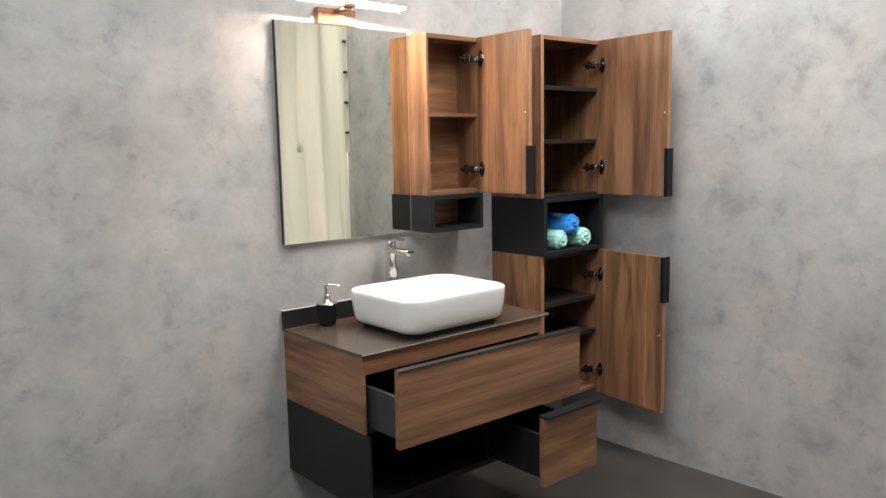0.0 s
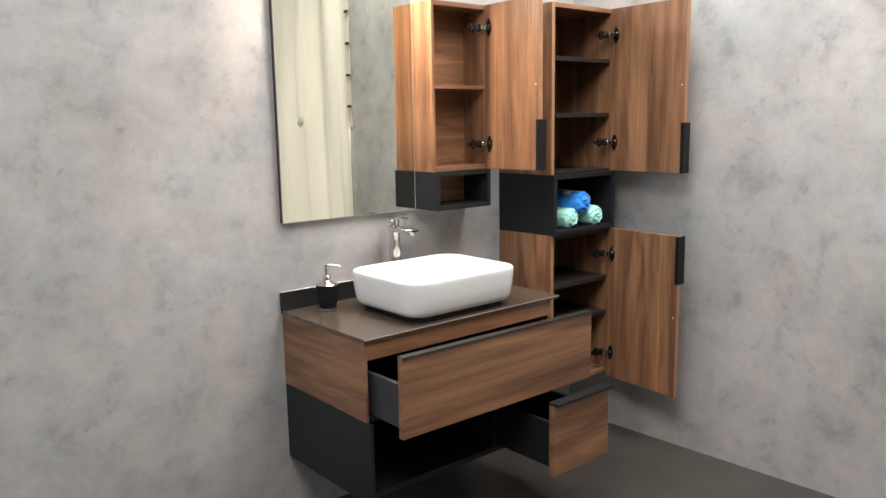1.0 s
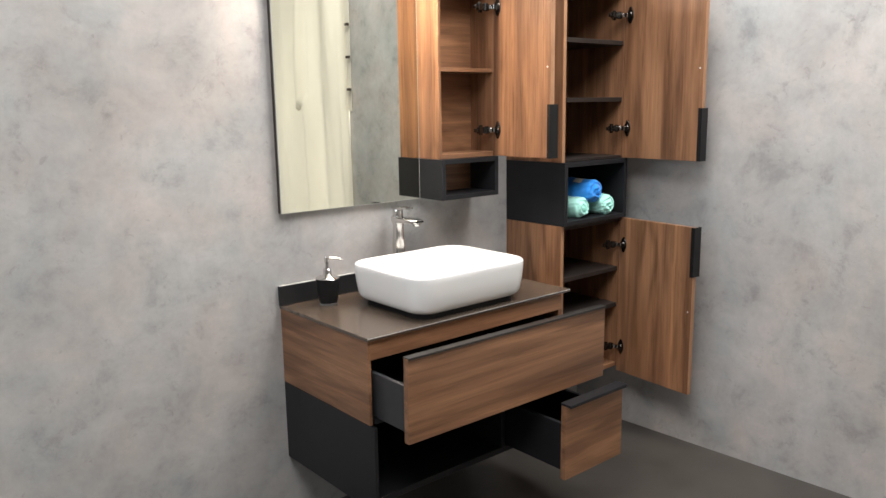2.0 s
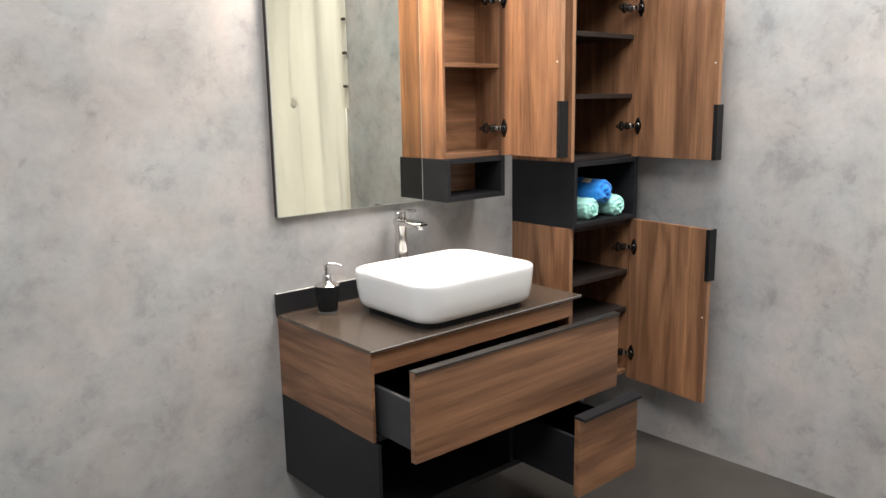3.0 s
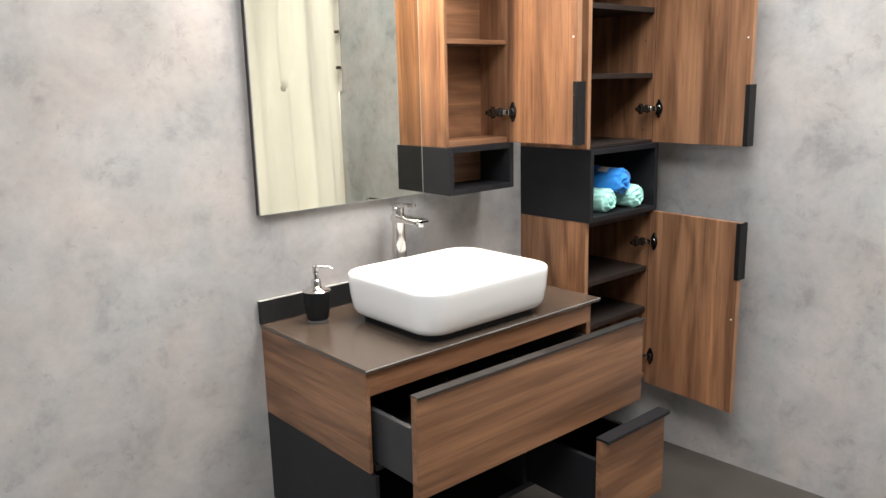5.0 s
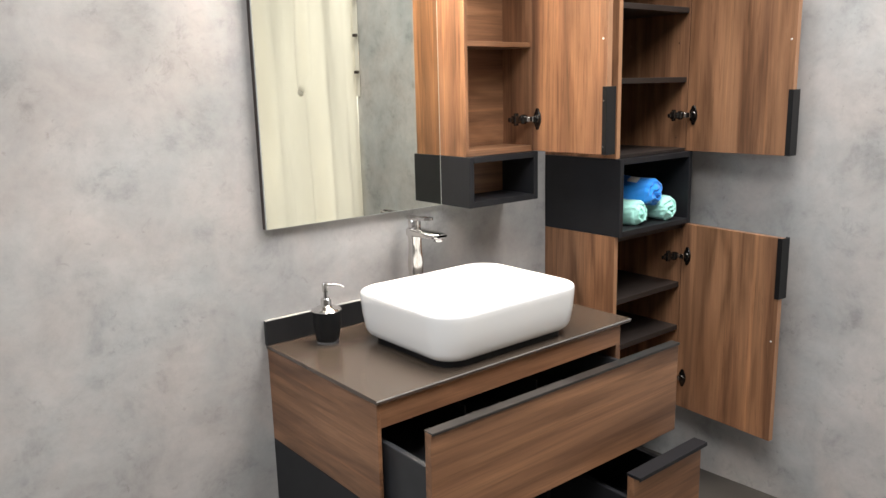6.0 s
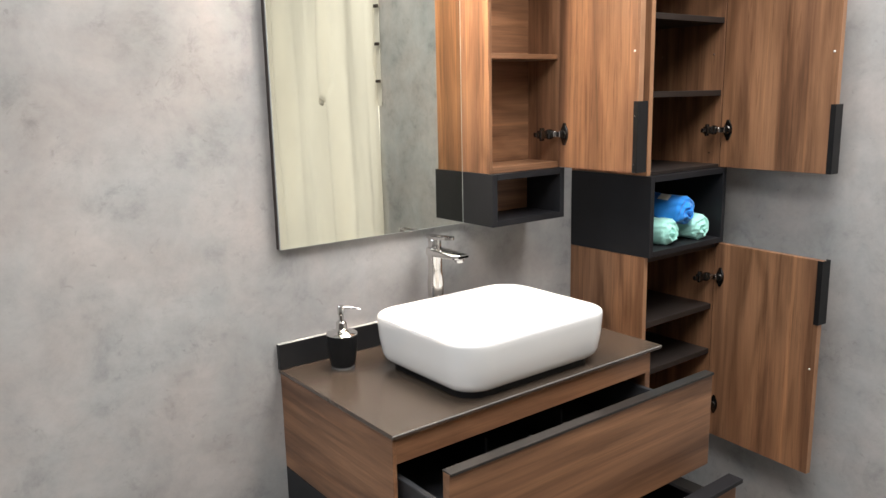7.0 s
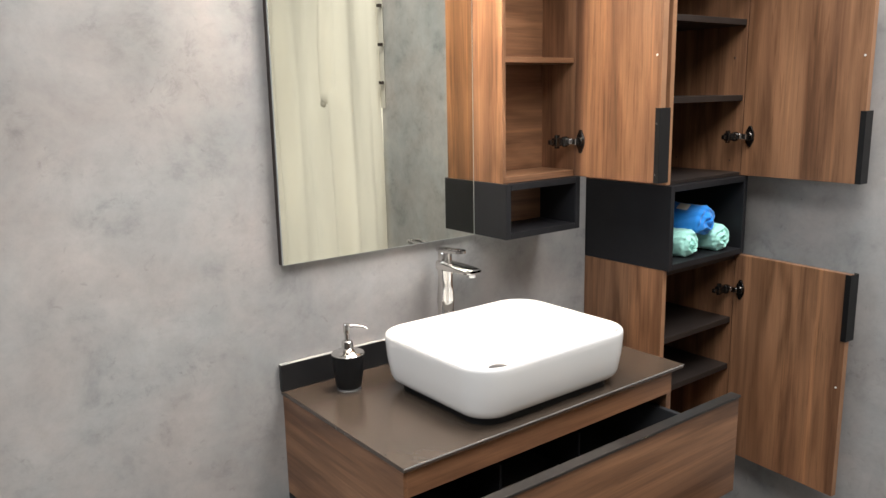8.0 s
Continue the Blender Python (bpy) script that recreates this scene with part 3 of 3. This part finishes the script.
# ---- tall cabinet ----
TX0, TX1, TYF, TYN = 0.957, 1.306, -0.268, -0.285
tall = thing("tall_cabinet", (1.13, 0.0, 0.25), "tall wall-hung walnut cabinet, two doors open, black towel niche between", "tall cabinet")
put_t = under(tall)
for z0, z1 in ((0.266, 0.8525), (1.0745, 1.677)):
    shell(put_t, TX0, TX1, TYF, z0, z1, WOOD_Z)
    put_t("back_panel", box(TX0 + 0.0163, TX1 - 0.0163, -0.012, -0.0012, z0 + 0.0165, z1 - 0.0165), WOOD_Z)
    put_t("front_edge", box(TX0 + 0.0005, TX0 + 0.0155, TYF - 0.001, TYF - 0.0002, z0 + 0.001, z1 - 0.001, 0), EDGE, "light walnut edge band")
put_t("top_panel", box(TX0 + 0.0162, TX1 - 0.0162, TYF, -0.001, 1.661, 1.677), WOOD_X)
put_t("bottom_panel", box(TX0 + 0.0162, TX1 - 0.0162, TYF, -0.001, 0.266, 0.282), WOOD_X)
put_t("inner_bottom", box(TX0 + 0.0162, TX1 - 0.0162, TYF, -0.001, 1.0745, 1.0845), SHELF)
put_t("inner_top", box(TX0 + 0.0162, TX1 - 0.0162, TYF, -0.001, 0.8365, 0.8525), SHELF)
for z in (1.487, 1.287, 0.655, 0.513):
    put_t("shelf", box(TX0 + 0.0166, TX1 - 0.0166, TYF + 0.003, -0.0125, z - 0.008, z + 0.008), SHELF, "dark brown shelf")
put_t("niche_side", box(TX0 - 0.0004, TX0 + 0.0156, TYN, -0.001, 0.853, 1.074), BLACK, "black niche side")
put_t("niche_side", box(TX1 - 0.0156, TX1 + 0.0004, TYN, -0.001, 0.853, 1.074), BLACK)
put_t("niche_top", box(TX0 + 0.0158, TX1 - 0.0158, TYN, -0.001, 1.058, 1.074), BLACK)
put_t("niche_bottom", box(TX0 + 0.0158, TX1 - 0.0158, TYN, -0.001, 0.853, 0.869), BLACK)
put_t("niche_back", box(TX0 + 0.0158, TX1 - 0.0158, -0.012, -0.0012, 0.8692, 1.0578), WOOD_Z, "walnut niche back")
pegs(put_t, TX1 - 0.0163, (-0.235, -0.06), (1.115, 1.395), 1)
pegs(put_t, TX1 - 0.0158, (-0.14,), (1.043,), 1)
door(tall, (1.290, -0.271), -91.0, 0.323, 1.0755, 1.678, (1.0755, 1.254), (1.582, 1.183), 1.385, "open upper walnut door with a black edge pull")
door(tall, (1.290, -0.271), -95.0, 0.333, 0.249, 0.851, (0.677, 0.851), (0.750, 0.350), 0.551, "open lower walnut door with a black edge pull")

# ---- rolled towels ----


def towel(x, z, r, y0, y1, material, label, seed, turn):
    """A rolled towel: a soft crumpled roll whose rounded ends show the wound layers, with a loose outer flap."""
    rnd = random.Random(seed)
    phase = rnd.random() * 6.28
    around, length, rings_n = 96, 40, 30
    mid = (y0 + y1) / 2

    def radius(a, fy, f=1.0):
        q = Vector((math.cos(a), math.sin(a), 0))
        w = noise.noise(q * 1.3 + Vector((seed, fy * 1.2, 0))) * 0.13 + noise.noise(q * 2.8 + Vector((0, fy * 4.0, seed))) * 0.07 + noise.noise(q * 5.0 + Vector((seed, fy * 7.0, 3))) * 0.02
        # the step of the outer flap
        step = ((a - phase) % (2 * math.pi)) / (2 * math.pi)
        return r * f * (0.97 + 0.09 * step + w * (0.3 + 0.7 * f))

    rows = []
    for end in (0, 1):
        cap = []
        for k in range(rings_n):
            f = 1.0 - k / rings_n
            row = []
            for i in range(around):
                a = 2 * math.pi * i / around
                wound = f * 2.0 - a / (2 * math.pi) + 0.35 * noise.noise(Vector((math.cos(a) * 1.6, math.sin(a) * 1.6, seed + f)))
                groove = math.sin(math.pi * wound) ** 2
                dome = 0.018 * (1.0 - f ** 3) * (0.75 + 0.5 * noise.noise(Vector((f * 3, math.cos(a), seed))))
                out = dome + 0.008 * groove * (1.0 - f ** 6) + 0.004 * noise.noise(Vector((math.cos(a) * f * 3, math.sin(a) * f * 3, seed)))
                y = y0 + 0.016 - out if end == 0 else y1 - 0.016 + out
                rad = radius(a, end, f)
                row.append((x + rad * math.cos(a), y, z + rad * math.sin(a) * 0.96))
            cap.append(row)
        if end == 0:
            rows += cap[::-1]
            for j in range(1, length):
                fy = j / length
                y = y0 + 0.016 + (y1 - y0 - 0.032) * fy
                full = 1.0 + 0.035 * math.sin(math.pi * fy)
                rows.append([(x + radius(2 * math.pi * i / around, fy) * full * math.cos(2 * math.pi * i / around), y,
                              z + radius(2 * math.pi * i / around, fy) * full * math.sin(2 * math.pi * i / around) * 0.96) for i in range(around)])
        else:
            rows += cap
    bm = loft(rows)
    ob = part("rolled_towel", bm, material, None, "", 75)
    base = Matrix.Translation((x, mid, z))
    ob.matrix_world = base @ pose(0, 0, 0, 0, 0, turn) @ base.inverted()
    return tagged(ob, label, "towel", "towels in the niche")


towel(1.076, 0.9065, 0.0375, -0.268, -0.06, MINT, "mint green rolled towel lying in the black niche", 3, 4)
towel(1.212, 0.9065, 0.0375, -0.276, -0.07, MINT, "mint green rolled towel beside the other mint one", 8, 3)
blue_towel = towel(1.142, 0.9615, 0.0430, -0.272, -0.10, BLUE, "bright blue rolled towel resting on two mint ones", 5, 5)

tag = box(1.090, 1.118, -0.235, -0.205, 1.0005, 1.0018, 0.0006)
bmesh.ops.rotate(tag, cent=Vector((1.104, -0.22, 1.001)), matrix=Euler((0.1, -0.42, 0.2)).to_matrix(), verts=tag.verts)
tag_ob = part("label_tag", tag, PEARL, None, "small white sewn label")
tag_ob.parent = blue_towel
tag_ob.matrix_parent_inverse = blue_towel.matrix_world.inverted()

# ---- curtain by the east wall ----
curtain = thing("curtain", (1.36, -2.4, 0.05), "cream hanging curtain with dark clips along its edge", "curtain")


TIE_Y = -2.24


def edge_y(z):
    """How far the free edge is drawn back: more towards the top."""
    f = max(0.0, min(1.0, (z - 0.55) / 1.3))
    return -0.035 * f * f * (3 - 2 * f)


def curtain_sheet(y0, y1):
    bm = bmesh.new()
    nx, nz = 230, 170
    rows = []
    for k in range(nz + 1):
        z = 0.05 + 2.50 * k / nz
        row = []
        for i in range(nx + 1):
            s = i / nx
            y = y0 + (y1 - y0) * s
            ph = s * 14.0 + 0.5 * math.sin(s * 8.3) + 0.45 * noise.noise(Vector((s * 4, z * 0.9, 1.7)))
            fold = 0.060 * math.sin(ph * math.pi) * (0.55 + 0.7 * noise.noise(Vector((s * 6.0, z * 0.7, 9.1))))
            fold += 0.006 * noise.noise(Vector((s * 15, z * 1.3, 0.3))) + 0.0025 * noise.noise(Vector((s * 60, z * 7.0, 4.4)))
            # the cloth is caught up at the tie and hangs over it in a pouch between two folds
            d = (y - TIE_Y) / 0.062
            hang = max(0.0, min(1.0, (2.6 - z) / 1.3)) * max(0.0, min(1.0, (z - 1.262 - 0.03 * d * d) / 0.03))
            fold -= (0.058 * math.exp(-d * d) - 0.022 * math.exp(-((abs(d) - 1.35) / 0.3) ** 2)) * hang
            fold -= 0.014 * math.exp(-((d + 0.3 - 0.8 * (1.265 - z)) / 0.5) ** 2) * max(0.0, min(1.0, (1.265 - z) / 0.1)) * max(0.0, z) / 1.3
            row.append(bm.verts.new((east_x(y) - 0.060 + 0.046 * max(0.0, 1.0 - s / 0.03) + fold * min(1.0, 0.2 + s / 0.04), y + edge_y(z) * (1.0 - s) ** 3, z)))
        rows.append(row)
    for a, b in zip(rows, rows[1:]):
        for i in range(nx):
            bm.faces.new((a[i], a[i + 1], b[i + 1], b[i]))
    bmesh.ops.solidify(bm, geom=bm.faces[:], thickness=0.0015)
    return bm


CY0, CY1 = -1.782, -3.6
hold(part("fabric", curtain_sheet(CY0, CY1), CURTAIN, None, "cream woven fabric", True), curtain)
hold(part("rail", box(east_x(CY0) - 0.075, east_x(CY0) - 0.045, CY1, CY0 + 0.05, 2.56, 2.60, 0.002), STEEL), curtain)
for k in range(6):
    z = 2.272 - 0.18 * k
    hold(part("clip", box(east_x(CY0) - 0.032, east_x(CY0) - 0.016, CY0 - 0.012, CY0 + 0.014, z - 0.008, z + 0.007, 0.002), BACKING, None, "dark edge clip"), curtain)
hold(part("edge_tape", box(east_x(CY0) - 0.009, east_x(CY0) - 0.006, CY0 - 0.05, CY0 + 0.003, 1.25, 2.55, 0.001), CURTAIN, None, "pale edge tape"), curtain)
knob = lathe(0, 0, [(0.0001, 0), (0.021, 0), (0.0205, 0.006), (0.018, 0.012), (0.013, 0.017), (0.007, 0.0195), (0.0001, 0.0205)], 24)
bmesh.ops.transform(knob, matrix=pose(east_x(TIE_Y) - 0.106, TIE_Y, 1.276, 0, -90, 0), verts=knob.verts)
hold(part("pouch", knob, CURTAIN, None, "small gathered pouch of cloth", True), curtain)

# ---- ceiling lights that light the place, above the view ----
for x, y in ((0.84, -1.0), (-0.9, -1.65)):
    fit_ob = thing("ceiling_light", (x, y, 2.7), "flat white ceiling light panel", "ceiling light", "ceiling lights")
    put_c = under(fit_ob)
    fr = box(x - 0.52, x + 0.52, y - 0.52, y - 0.50, 2.665, 2.699, 0)
    box(x - 0.52, x + 0.52, y + 0.50, y + 0.52, 2.665, 2.699, 0, fr)
    box(x - 0.52, x - 0.50, y - 0.50, y + 0.50, 2.665, 2.699, 0, fr)
    box(x + 0.50, x + 0.52, y - 0.50, y + 0.50, 2.665, 2.699, 0, fr)
    put_c("frame", fr, WHITE)
    put_c("diffuser", box(x - 0.50, x + 0.50, y - 0.50, y + 0.50, 2.675, 2.69, 0), PEARL)
